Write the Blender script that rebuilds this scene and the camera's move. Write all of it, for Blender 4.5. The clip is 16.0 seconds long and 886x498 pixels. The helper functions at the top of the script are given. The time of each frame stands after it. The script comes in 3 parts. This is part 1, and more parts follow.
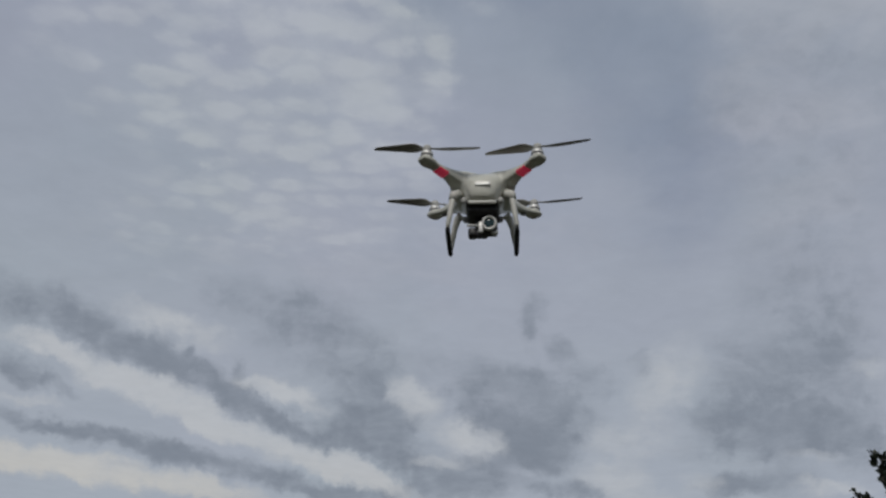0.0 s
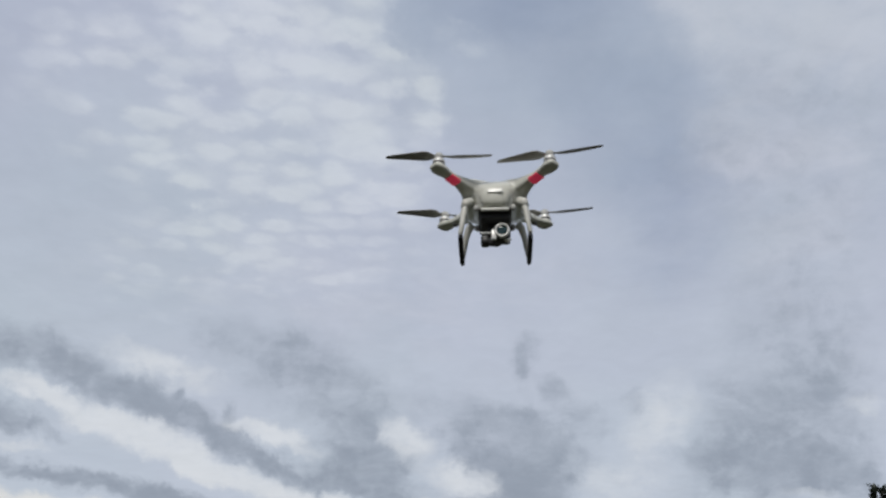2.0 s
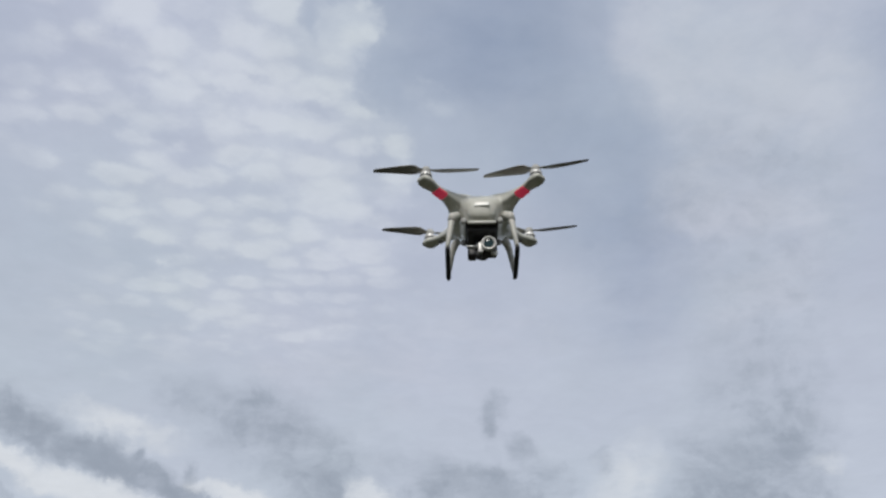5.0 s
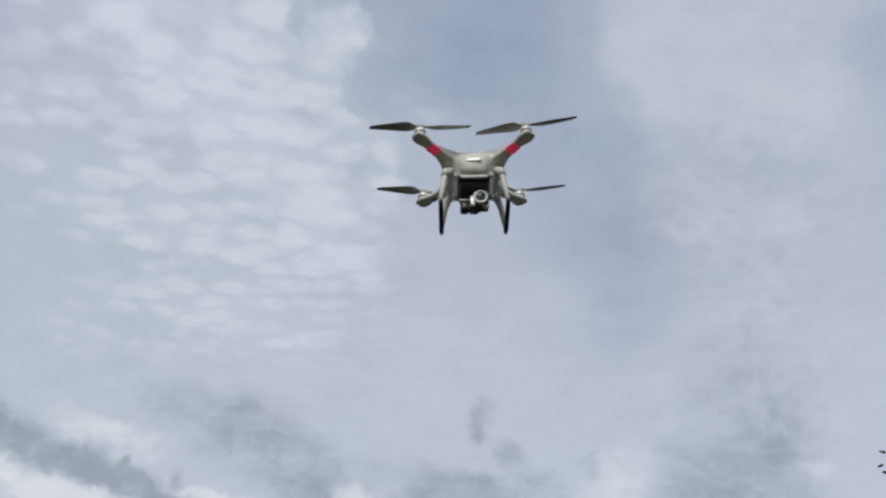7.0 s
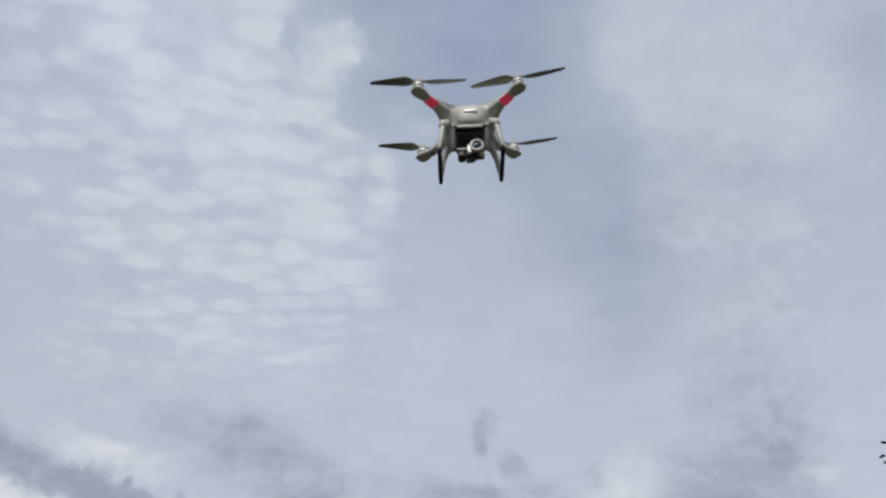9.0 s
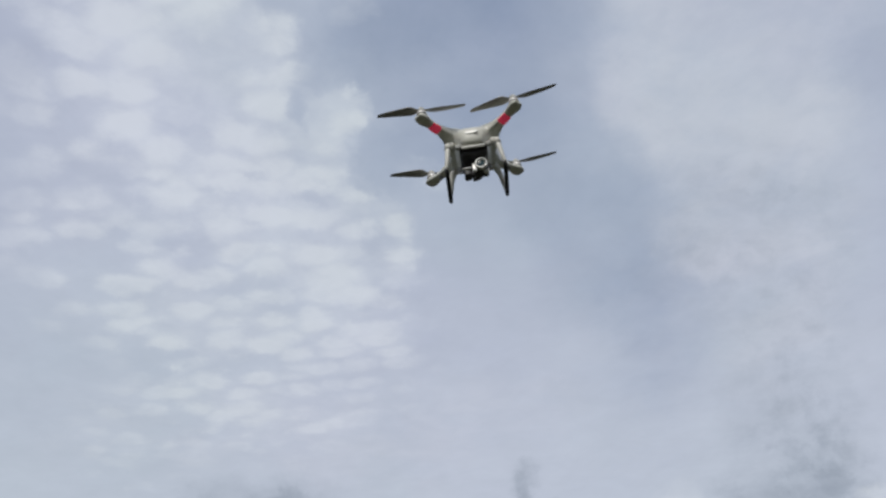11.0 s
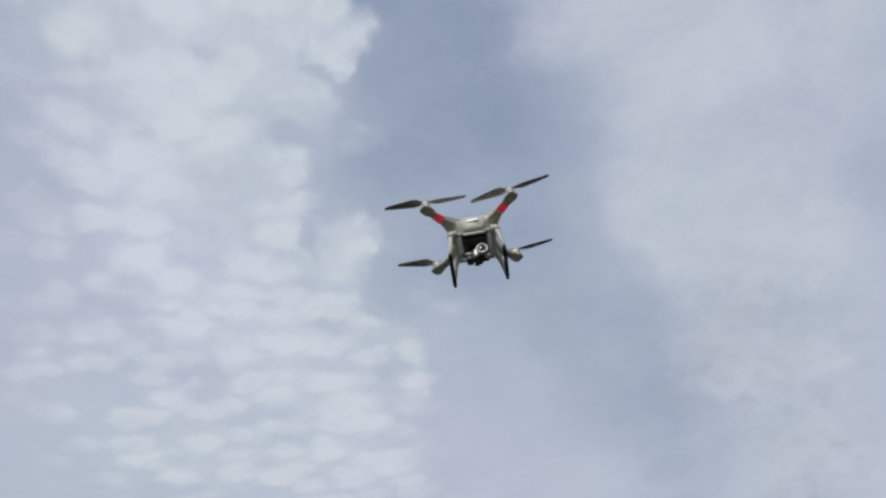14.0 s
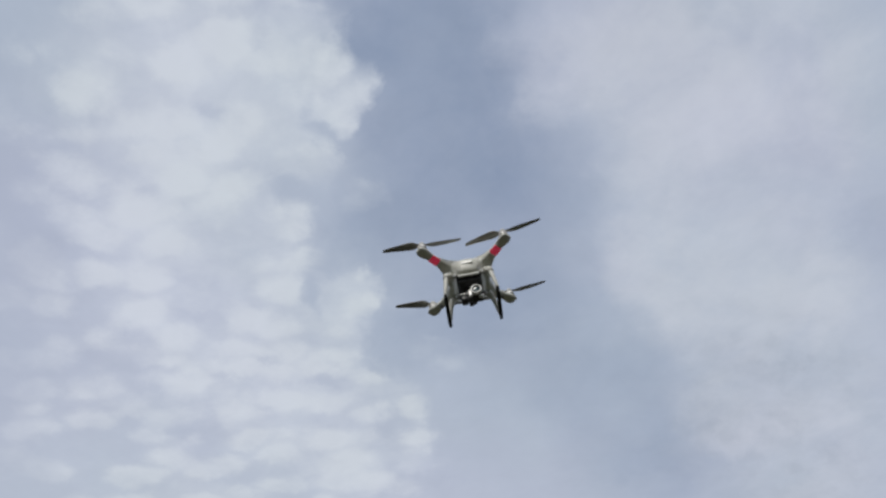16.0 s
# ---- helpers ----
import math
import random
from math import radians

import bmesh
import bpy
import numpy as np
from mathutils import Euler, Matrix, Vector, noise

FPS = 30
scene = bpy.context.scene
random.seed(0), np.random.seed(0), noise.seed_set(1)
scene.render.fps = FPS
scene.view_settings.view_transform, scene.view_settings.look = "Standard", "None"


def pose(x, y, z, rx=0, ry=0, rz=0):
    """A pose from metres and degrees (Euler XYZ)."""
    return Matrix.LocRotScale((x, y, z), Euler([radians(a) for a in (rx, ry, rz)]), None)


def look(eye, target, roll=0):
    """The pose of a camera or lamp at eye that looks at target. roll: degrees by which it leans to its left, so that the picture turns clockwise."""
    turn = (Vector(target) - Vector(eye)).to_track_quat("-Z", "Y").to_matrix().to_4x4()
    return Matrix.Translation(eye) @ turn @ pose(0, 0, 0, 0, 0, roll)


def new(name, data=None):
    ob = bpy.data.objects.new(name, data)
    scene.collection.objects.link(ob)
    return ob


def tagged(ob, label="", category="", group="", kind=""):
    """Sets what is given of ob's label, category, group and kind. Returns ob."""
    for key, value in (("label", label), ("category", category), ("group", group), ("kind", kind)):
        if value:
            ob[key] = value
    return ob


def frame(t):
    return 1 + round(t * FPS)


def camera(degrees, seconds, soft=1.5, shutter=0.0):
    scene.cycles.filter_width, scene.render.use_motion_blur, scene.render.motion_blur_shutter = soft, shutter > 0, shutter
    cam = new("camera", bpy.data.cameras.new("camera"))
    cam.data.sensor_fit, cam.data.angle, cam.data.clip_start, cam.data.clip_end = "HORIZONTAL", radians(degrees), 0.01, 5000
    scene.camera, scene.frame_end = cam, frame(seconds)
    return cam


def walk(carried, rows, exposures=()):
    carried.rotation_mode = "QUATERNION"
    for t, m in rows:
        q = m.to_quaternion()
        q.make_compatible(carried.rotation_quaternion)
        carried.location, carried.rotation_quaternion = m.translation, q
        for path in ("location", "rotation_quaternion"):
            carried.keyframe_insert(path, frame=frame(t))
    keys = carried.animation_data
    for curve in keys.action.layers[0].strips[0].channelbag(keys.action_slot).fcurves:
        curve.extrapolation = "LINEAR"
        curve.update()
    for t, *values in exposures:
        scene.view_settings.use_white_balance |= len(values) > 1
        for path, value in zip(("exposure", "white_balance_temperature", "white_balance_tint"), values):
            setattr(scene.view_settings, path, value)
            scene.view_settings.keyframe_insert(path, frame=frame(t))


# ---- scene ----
# ---- camera and its path ----
cam = camera(54.2, 16.0, soft=2.5)
PATH = [
    (0.0, pose(-0.083, -1.752, 2.212, 117.10, -1.39, -0.46)),
    (0.5, pose(-0.091, -1.740, 2.192, 117.73, -1.42, -0.50)),
    (1.0, pose(-0.104, -1.727, 2.178, 118.31, -1.27, -0.60)),
    (1.5, pose(-0.118, -1.714, 2.167, 118.98, -1.03, -0.66)),
    (2.0, pose(-0.129, -1.703, 2.157, 119.72, -0.75, -0.76)),
    (2.5, pose(-0.141, -1.694, 2.148, 120.63, -0.47, -1.07)),
    (3.0, pose(-0.149, -1.684, 2.139, 121.59, -0.25, -1.44)),
    (3.5, pose(-0.158, -1.674, 2.126, 122.27, -0.03, -1.81)),
    (4.0, pose(-0.163, -1.665, 2.115, 122.86, 0.03, -2.12)),
    (4.5, pose(-0.167, -1.657, 2.096, 123.19, 0.08, -2.41)),
    (5.0, pose(-0.169, -1.650, 2.073, 123.50, 0.15, -2.69)),
    (7.5, pose(-0.185, -1.640, 1.888, 123.93, 0.66, -3.51)),
    (8.0, pose(-0.188, -1.642, 1.839, 124.02, 0.91, -3.40)),
    (8.5, pose(-0.191, -1.642, 1.783, 124.31, 1.13, -3.31)),
    (11.0, pose(-0.188, -1.701, 1.568, 128.56, 5.27, 1.65)),
    (11.5, pose(-0.188, -1.706, 1.527, 130.22, 5.40, 1.92)),
    (12.0, pose(-0.189, -1.714, 1.491, 131.98, 5.62, 2.22)),
    (12.5, pose(-0.190, -1.721, 1.459, 133.40, 5.81, 2.51)),
    (13.0, pose(-0.191, -1.727, 1.431, 134.71, 6.09, 2.83)),
    (13.5, pose(-0.187, -1.731, 1.405, 135.90, 6.02, 3.04)),
    (14.0, pose(-0.186, -1.741, 1.380, 136.88, 5.86, 3.24)),
    (14.5, pose(-0.182, -1.755, 1.346, 137.93, 5.84, 3.57)),
    (15.0, pose(-0.180, -1.775, 1.306, 138.87, 5.77, 3.48)),
    (15.5, pose(-0.178, -1.778, 1.285, 139.81, 5.75, 3.35)),
    (16.0, pose(-0.175, -1.774, 1.280, 140.55, 5.80, 3.39)),
]

EXPOSURE = [(0.0, -0.58), (0.5, -0.57), (1.0, -0.30), (1.5, -0.10), (3.0, -0.04), (4.5, -0.02), (16.0, -0.02)]
walk(cam, PATH, EXPOSURE)

HOVER = 3.3          # height of the propeller plane over the ground
DRONE_YAW = -4.1

# ---- world: thin cloud over a pale sky ----
SUN_EL, SUN_AZ = 42.0, -168.0
world = bpy.data.worlds.new("overcast_sky")
scene.world = world
world.use_nodes = True
wt = world.node_tree
wt.nodes.clear()


def plug(tree, socket, value):
    if isinstance(value, bpy.types.NodeSocket):
        tree.links.new(value, socket)
    else:
        socket.default_value = value


def math_node(tree, op, a, b=0.0, clamp=False):
    n = tree.nodes.new("ShaderNodeMath")
    n.operation, n.use_clamp = op, clamp
    plug(tree, n.inputs[0], a)
    plug(tree, n.inputs[1], b)
    return n.outputs[0]


def vec_node(tree, op, a, b=(0, 0, 0)):
    n = tree.nodes.new("ShaderNodeVectorMath")
    n.operation = op
    plug(tree, n.inputs[0], a)
    plug(tree, n.inputs[1], b)
    return n.outputs["Value"] if op in ("DOT_PRODUCT", "LENGTH") else n.outputs["Vector"]


def scale_vec(tree, a, s):
    n = tree.nodes.new("ShaderNodeVectorMath")
    n.operation = "SCALE"
    plug(tree, n.inputs[0], a)
    plug(tree, n.inputs["Scale"], s)
    return n.outputs["Vector"]


def combine(tree, x, y, z=0.0):
    n = tree.nodes.new("ShaderNodeCombineXYZ")
    for i, v in enumerate((x, y, z)):
        plug(tree, n.inputs[i], v)
    return n.outputs[0]


def noise_node(tree, vec, scale, detail=4.0, rough=0.55, distort=0.0, colour=False):
    n = tree.nodes.new("ShaderNodeTexNoise")
    plug(tree, n.inputs["Vector"], vec)
    n.inputs["Scale"].default_value = scale
    n.inputs["Detail"].default_value = detail
    n.inputs["Roughness"].default_value = rough
    n.inputs["Distortion"].default_value = distort
    return n.outputs["Color"] if colour else n.outputs["Fac"]


def span(tree, v, a, b, c=0.0, d=1.0, smooth=True):
    n = tree.nodes.new("ShaderNodeMapRange")
    n.interpolation_type = "SMOOTHSTEP" if smooth else "LINEAR"
    plug(tree, n.inputs["Value"], v)
    for key, x in (("From Min", a), ("From Max", b), ("To Min", c), ("To Max", d)):
        plug(tree, n.inputs[key], x)
    return n.outputs["Result"]


def mix_col(tree, fac, a, b):
    n = tree.nodes.new("ShaderNodeMix")
    n.data_type = "RGBA"
    plug(tree, n.inputs["Factor"], fac)
    plug(tree, n.inputs[6], a)
    plug(tree, n.inputs[7], b)
    return n.outputs[2]


ray = wt.nodes.new("ShaderNodeTexCoord").outputs["Generated"]
sx = vec_node(wt, "DOT_PRODUCT", ray, (1, 0, 0))
sy = vec_node(wt, "DOT_PRODUCT", ray, (0, 1, 0))
sz = vec_node(wt, "DOT_PRODUCT", ray, (0, 0, 1))
# the cloud layer, a level sheet seen from below
lift = math_node(wt, "MAXIMUM", sz, 0.07)
layer = combine(wt, math_node(wt, "DIVIDE", sx, lift), math_node(wt, "DIVIDE", sy, lift))
# the cloud map: a flat chart of the sky round a point 38 degrees up
ca, sa = math.cos(radians(38)), math.sin(radians(38))
ahead = math_node(wt, "MAXIMUM", vec_node(wt, "DOT_PRODUCT", ray, (0, ca, sa)), 0.06)
chart = combine(wt, math_node(wt, "DIVIDE", sx, ahead),
                math_node(wt, "DIVIDE", vec_node(wt, "DOT_PRODUCT", ray, (0, -sa, ca)), ahead))
# ragged edges: the chart is warped by two sizes of turbulence
warp_a = scale_vec(wt, vec_node(wt, "SUBTRACT", noise_node(wt, chart, 5.0, 3, 0.5, 0.0, True), (0.5, 0.5, 0.5)), 0.05)
warp_b = scale_vec(wt, vec_node(wt, "SUBTRACT", noise_node(wt, chart, 19.0, 8, 0.62, 0.2, True), (0.5, 0.5, 0.5)), 0.06)
torn = vec_node(wt, "ADD", chart, vec_node(wt, "ADD", warp_a, warp_b))
flat = wt.nodes.new("ShaderNodeSeparateXYZ")
plug(wt, flat.inputs[0], torn)
torn_x, torn_y = flat.outputs[0], flat.outputs[1]
# each kind of cloud keeps the share of sky that it leaves clear
clear, puff, hole, veil, streak, dark = [1.0], [1.0], [1.0], [1.0], [1.0], [1.0]


def bank(kind, x, y, rx, ry, turn, weight):
    """One mass of cloud on the chart; low streaks and dark undersides have firmer edges. Masses that overlap
    do not add up beyond full cover."""
    firm = kind is streak or kind is dark
    m = wt.nodes.new("ShaderNodeMapping")
    m.vector_type = "TEXTURE"
    plug(wt, m.inputs["Vector"], combine(wt, torn_x, torn_y, kind[0]))
    m.inputs["Location"].default_value = (x, y, 0)
    m.inputs["Rotation"].default_value = (0, 0, radians(turn))
    m.inputs["Scale"].default_value = (rx, ry, 1e6)
    gap = span(wt, vec_node(wt, "LENGTH", m.outputs[0]), 1.5 if firm else 1.45, 0.25 if firm else 0.4 if kind is puff else 0.2, 1.0, 1.0 - weight)
    kind[0] = math_node(wt, "MULTIPLY", kind[0], gap)


bank(clear, 0.042, 0.495, 0.134, 0.176, -6, 1.00)
bank(clear, 0.068, 0.350, 0.103, 0.116, -6, 0.90)
bank(clear, 0.163, 0.281, 0.075, 0.078, -6, 0.50)
bank(clear, -0.017, 0.259, 0.074, 0.062, -6, 0.70)
bank(clear, 0.095, 0.184, 0.100, 0.088, -6, 0.40)
bank(clear, 0.122, 0.088, 0.105, 0.078, -7, 0.25)
bank(clear, 0.247, -0.036, 0.096, 0.069, -7, 0.30)
bank(clear, 0.194, 0.040, 0.078, 0.058, -7, 0.20)
bank(clear, -0.058, 0.483, 0.056, 0.068, -6, 0.60)
bank(clear, 0.282, -0.083, 0.061, 0.093, 1, 0.30)
bank(clear, 0.265, -0.151, 0.074, 0.067, 1, 0.12)
bank(clear, 0.096, 0.147, 0.130, 0.058, 2, 0.30)
bank(clear, 0.549, 0.162, 0.048, 0.066, 2, 0.15)
bank(clear, 0.278, 0.040, 0.053, 0.072, 2, 0.30)
bank(clear, 0.001, 0.116, 0.071, 0.045, 2, 0.25)
bank(puff, -0.274, 0.483, 0.201, 0.135, -6, 0.88)
bank(puff, -0.377, 0.258, 0.198, 0.204, -6, 0.32)
bank(puff, -0.255, 0.328, 0.128, 0.113, -6, 0.88)
bank(puff, -0.144, 0.462, 0.076, 0.097, -6, 0.90)
bank(puff, -0.248, 0.210, 0.151, 0.087, -6, 0.80)
bank(puff, -0.188, 0.123, 0.129, 0.084, -7, 0.75)
bank(puff, -0.117, 0.038, 0.102, 0.069, -7, 0.70)
bank(puff, -0.320, 0.049, 0.190, 0.112, -7, 0.32)
bank(puff, -0.078, 0.417, 0.048, 0.059, -6, 0.45)
bank(puff, -0.069, 0.179, 0.033, 0.028, -6, 0.85)
bank(puff, -0.092, 0.142, 0.039, 0.025, -17, 0.95)
bank(puff, -0.118, 0.341, 0.044, 0.028, -17, 0.80)
bank(puff, -0.159, 0.254, 0.050, 0.041, -17, 0.80)
bank(puff, -0.053, 0.425, 0.030, 0.040, -38, 0.45)
bank(puff, -0.084, 0.508, 0.039, 0.053, -28, 0.45)
bank(puff, -0.134, 0.401, 0.042, 0.043, -27, 0.80)
bank(puff, -0.064, 0.064, 0.032, 0.022, -31, 0.70)
bank(puff, -0.093, 0.099, 0.039, 0.022, -21, 0.60)
bank(puff, -0.026, 0.053, 0.032, 0.022, -31, 0.50)
bank(puff, -0.013, -0.006, 0.032, 0.025, -36, 0.50)
bank(puff, -0.238, 0.510, 0.063, 0.061, -6, 0.90)
bank(puff, -0.385, 0.466, 0.033, 0.028, -37, 0.70)
bank(puff, -0.047, 0.298, 0.037, 0.028, -6, 0.30)
bank(puff, 0.014, 0.235, 0.034, 0.028, -6, 0.15)
bank(puff, -0.192, 0.182, 0.075, 0.028, -3, 0.90)
bank(puff, -0.153, 0.095, 0.051, 0.025, -6, 0.70)
bank(puff, -0.248, 0.136, 0.056, 0.028, -2, 0.45)
bank(puff, -0.285, 0.103, 0.031, 0.016, 2, 0.50)
bank(puff, -0.048, 0.059, 0.031, 0.021, -13, 0.65)
bank(puff, -0.229, 0.086, 0.038, 0.016, -2, 0.45)
bank(puff, -0.004, -0.023, 0.032, 0.016, -9, 0.45)
bank(puff, -0.089, 0.000, 0.071, 0.039, -14, 0.42)
bank(puff, -0.235, -0.084, 0.029, 0.013, -4, 0.55)
bank(puff, -0.190, -0.073, 0.029, 0.016, -7, 0.50)
bank(puff, -0.292, -0.110, 0.014, 0.009, 1, 0.70)
bank(puff, -0.222, -0.132, 0.064, 0.033, -9, 0.45)
bank(puff, -0.285, -0.068, 0.035, 0.013, 1, 0.60)
bank(puff, -0.348, -0.006, 0.094, 0.057, 1, 0.22)
bank(puff, 0.013, 0.093, 0.045, 0.029, -8, 0.30)
bank(puff, -0.140, 0.038, 0.070, 0.032, -9, 0.48)
bank(puff, -0.366, 0.076, 0.068, 0.031, 2, 0.20)
bank(puff, -0.170, -0.177, 0.071, 0.039, -9, 0.36)
bank(puff, -0.317, -0.153, 0.101, 0.039, -4, 0.40)
bank(puff, -0.235, -0.048, 0.101, 0.039, -9, 0.55)
bank(puff, -0.113, -0.065, 0.077, 0.039, -14, 0.45)
bank(puff, -0.049, -0.064, 0.052, 0.029, -19, 0.30)
bank(puff, -0.330, -0.205, 0.089, 0.033, -4, 0.30)
bank(puff, -0.197, -0.060, 0.203, 0.110, -14, 0.36)
bank(puff, -0.126, -0.130, 0.168, 0.079, -11, 0.26)
bank(puff, -0.062, -0.044, 0.090, 0.059, -24, 0.25)
bank(puff, -0.125, 0.478, 0.021, 0.021, -27, 0.70)
bank(puff, -0.091, 0.343, 0.023, 0.016, -22, 0.70)
bank(puff, -0.164, 0.473, 0.019, 0.015, -6, 0.60)
bank(puff, -0.061, 0.377, 0.019, 0.015, -6, 0.50)
bank(puff, -0.157, 0.110, 0.039, 0.015, -15, 0.60)
bank(puff, -0.254, 0.094, 0.031, 0.014, -11, 0.60)
bank(puff, -0.291, 0.134, 0.036, 0.013, -11, 0.50)
bank(puff, -0.216, 0.199, 0.079, 0.020, -11, 0.50)
bank(puff, -0.023, 0.015, 0.023, 0.018, -36, 0.50)
bank(hole, -0.159, 0.515, 0.020, 0.025, -27, 0.42)
bank(hole, -0.194, 0.545, 0.014, 0.015, -6, 0.30)
bank(hole, -0.106, 0.405, 0.011, 0.022, -27, 0.25)
bank(hole, -0.138, 0.308, 0.021, 0.017, -27, 0.36)
bank(hole, -0.218, 0.433, 0.022, 0.010, -6, 0.30)
bank(hole, -0.365, 0.441, 0.011, 0.029, -6, 0.24)
bank(hole, -0.251, 0.392, 0.022, 0.009, -17, 0.24)
bank(hole, -0.095, 0.378, 0.022, 0.011, -6, 0.36)
bank(hole, -0.067, 0.461, 0.017, 0.030, -27, 0.20)
bank(hole, -0.108, 0.266, 0.017, 0.021, -27, 0.30)
bank(hole, -0.295, 0.325, 0.034, 0.008, -6, 0.21)
bank(hole, -0.119, 0.182, 0.012, 0.020, -17, 0.36)
bank(hole, -0.099, 0.206, 0.023, 0.007, -12, 0.30)
bank(hole, -0.176, 0.117, 0.036, 0.006, -12, 0.24)
bank(hole, -0.266, 0.113, 0.031, 0.008, -11, 0.27)
bank(hole, -0.331, 0.095, 0.038, 0.010, -7, 0.24)
bank(hole, -0.099, 0.097, 0.029, 0.006, -21, 0.30)
bank(hole, -0.064, 0.090, 0.020, 0.009, -26, 0.36)
bank(hole, -0.250, 0.178, 0.043, 0.007, -10, 0.21)
bank(hole, -0.316, 0.151, 0.039, 0.008, -7, 0.21)
bank(hole, -0.042, 0.026, 0.019, 0.014, -31, 0.30)
bank(hole, -0.119, 0.181, 0.011, 0.028, 12, 0.36)
bank(hole, -0.166, 0.118, 0.023, 0.008, -6, 0.30)
bank(hole, -0.330, 0.118, 0.028, 0.008, 2, 0.24)
bank(hole, -0.104, 0.074, 0.027, 0.007, -10, 0.30)
bank(hole, -0.210, 0.103, 0.035, 0.006, -3, 0.24)
bank(hole, -0.273, 0.044, 0.035, 0.006, -2, 0.24)
bank(hole, -0.184, 0.064, 0.035, 0.006, -6, 0.24)
bank(hole, -0.044, 0.082, 0.023, 0.009, -18, 0.30)
bank(veil, 0.446, 0.382, 0.212, 0.196, -6, 0.90)
bank(veil, 0.294, 0.452, 0.121, 0.100, -6, 0.60)
bank(veil, 0.185, 0.388, 0.042, 0.037, 9, 0.60)
bank(veil, 0.154, 0.475, 0.043, 0.053, 15, 0.35)
bank(veil, 0.382, 0.193, 0.142, 0.139, -6, 0.90)
bank(veil, 0.432, 0.065, 0.132, 0.132, -7, 0.60)
bank(veil, 0.232, 0.421, 0.056, 0.060, -6, 0.50)
bank(veil, 0.457, -0.067, 0.103, 0.081, -7, 0.40)
bank(veil, 0.349, -0.016, 0.071, 0.051, -7, 0.50)
bank(veil, 0.296, 0.134, 0.053, 0.047, -7, 0.60)
bank(veil, 0.117, 0.351, 0.042, 0.029, 4, 0.15)
bank(veil, 0.423, -0.034, 0.096, 0.067, 1, 0.30)
bank(veil, 0.390, -0.055, 0.047, 0.017, 11, 0.40)
bank(veil, 0.407, -0.142, 0.082, 0.068, 1, 0.45)
bank(veil, 0.473, -0.202, 0.111, 0.096, 1, 0.25)
bank(veil, 0.252, 0.184, 0.033, 0.051, -8, 0.30)
bank(veil, 0.120, -0.182, 0.100, 0.040, 1, 0.30)
bank(veil, 0.160, -0.161, 0.040, 0.017, 1, 0.30)
bank(veil, -0.024, -0.212, 0.145, 0.087, -9, 0.40)
bank(veil, -0.156, -0.161, 0.130, 0.079, -9, 0.40)
bank(veil, -0.337, -0.165, 0.128, 0.085, 1, 0.35)
bank(streak, -0.448, -0.339, 0.094, 0.015, -25, 1.00)
bank(streak, -0.340, -0.392, 0.102, 0.024, -20, 1.00)
bank(streak, -0.230, -0.441, 0.104, 0.020, -20, 1.00)
bank(streak, -0.112, -0.480, 0.077, 0.018, -18, 1.00)
bank(streak, -0.477, -0.479, 0.132, 0.023, -11, 1.00)
bank(streak, -0.316, -0.506, 0.105, 0.016, -11, 0.90)
bank(streak, -0.506, -0.391, 0.054, 0.008, -11, 0.40)
bank(streak, -0.198, -0.377, 0.051, 0.015, -14, 0.80)
bank(streak, -0.040, -0.375, 0.036, 0.030, -40, 0.75)
bank(streak, 0.037, -0.428, 0.049, 0.025, -14, 0.85)
bank(streak, -0.007, -0.461, 0.042, 0.011, 2, 0.50)
bank(streak, -0.303, -0.307, 0.061, 0.024, -14, 0.45)
bank(streak, -0.353, -0.287, 0.053, 0.024, -20, 0.45)
bank(streak, 0.258, -0.360, 0.041, 0.049, 2, 0.40)
bank(streak, 0.235, -0.426, 0.069, 0.028, 2, 0.50)
bank(streak, 0.217, -0.475, 0.056, 0.023, 2, 0.50)
bank(streak, 0.329, -0.475, 0.028, 0.018, 2, 0.40)
bank(streak, 0.289, -0.323, 0.041, 0.042, 2, 0.30)
bank(streak, 0.516, -0.317, 0.030, 0.018, 2, 0.40)
bank(streak, 0.457, -0.437, 0.041, 0.013, 2, 0.40)
bank(streak, 0.496, -0.477, 0.049, 0.012, 2, 0.50)
bank(streak, 0.267, -0.500, 0.056, 0.013, 2, 0.40)
bank(dark, -0.491, -0.270, 0.072, 0.029, -22, 0.75)
bank(dark, -0.419, -0.307, 0.060, 0.024, -28, 0.75)
bank(dark, -0.339, -0.347, 0.067, 0.024, -25, 0.90)
bank(dark, -0.264, -0.374, 0.041, 0.021, -30, 0.90)
bank(dark, -0.239, -0.360, 0.010, 0.019, -9, 0.70)
bank(dark, -0.213, -0.409, 0.048, 0.013, -25, 0.70)
bank(dark, -0.164, -0.431, 0.048, 0.022, -14, 0.85)
bank(dark, -0.109, -0.444, 0.049, 0.020, -14, 0.90)
bank(dark, -0.053, -0.458, 0.042, 0.015, -14, 0.80)
bank(dark, -0.510, -0.352, 0.047, 0.020, -29, 0.65)
bank(dark, -0.464, -0.379, 0.034, 0.012, -25, 0.40)
bank(dark, -0.521, -0.414, 0.041, 0.014, -18, 0.85)
bank(dark, -0.439, -0.436, 0.075, 0.016, -15, 0.95)
bank(dark, -0.336, -0.466, 0.076, 0.019, -14, 1.00)
bank(dark, -0.231, -0.491, 0.070, 0.017, -11, 0.90)
bank(dark, -0.126, -0.509, 0.077, 0.015, -7, 0.85)
bank(dark, -0.227, -0.263, 0.087, 0.047, -9, 0.40)
bank(dark, -0.153, -0.261, 0.047, 0.039, 2, 0.45)
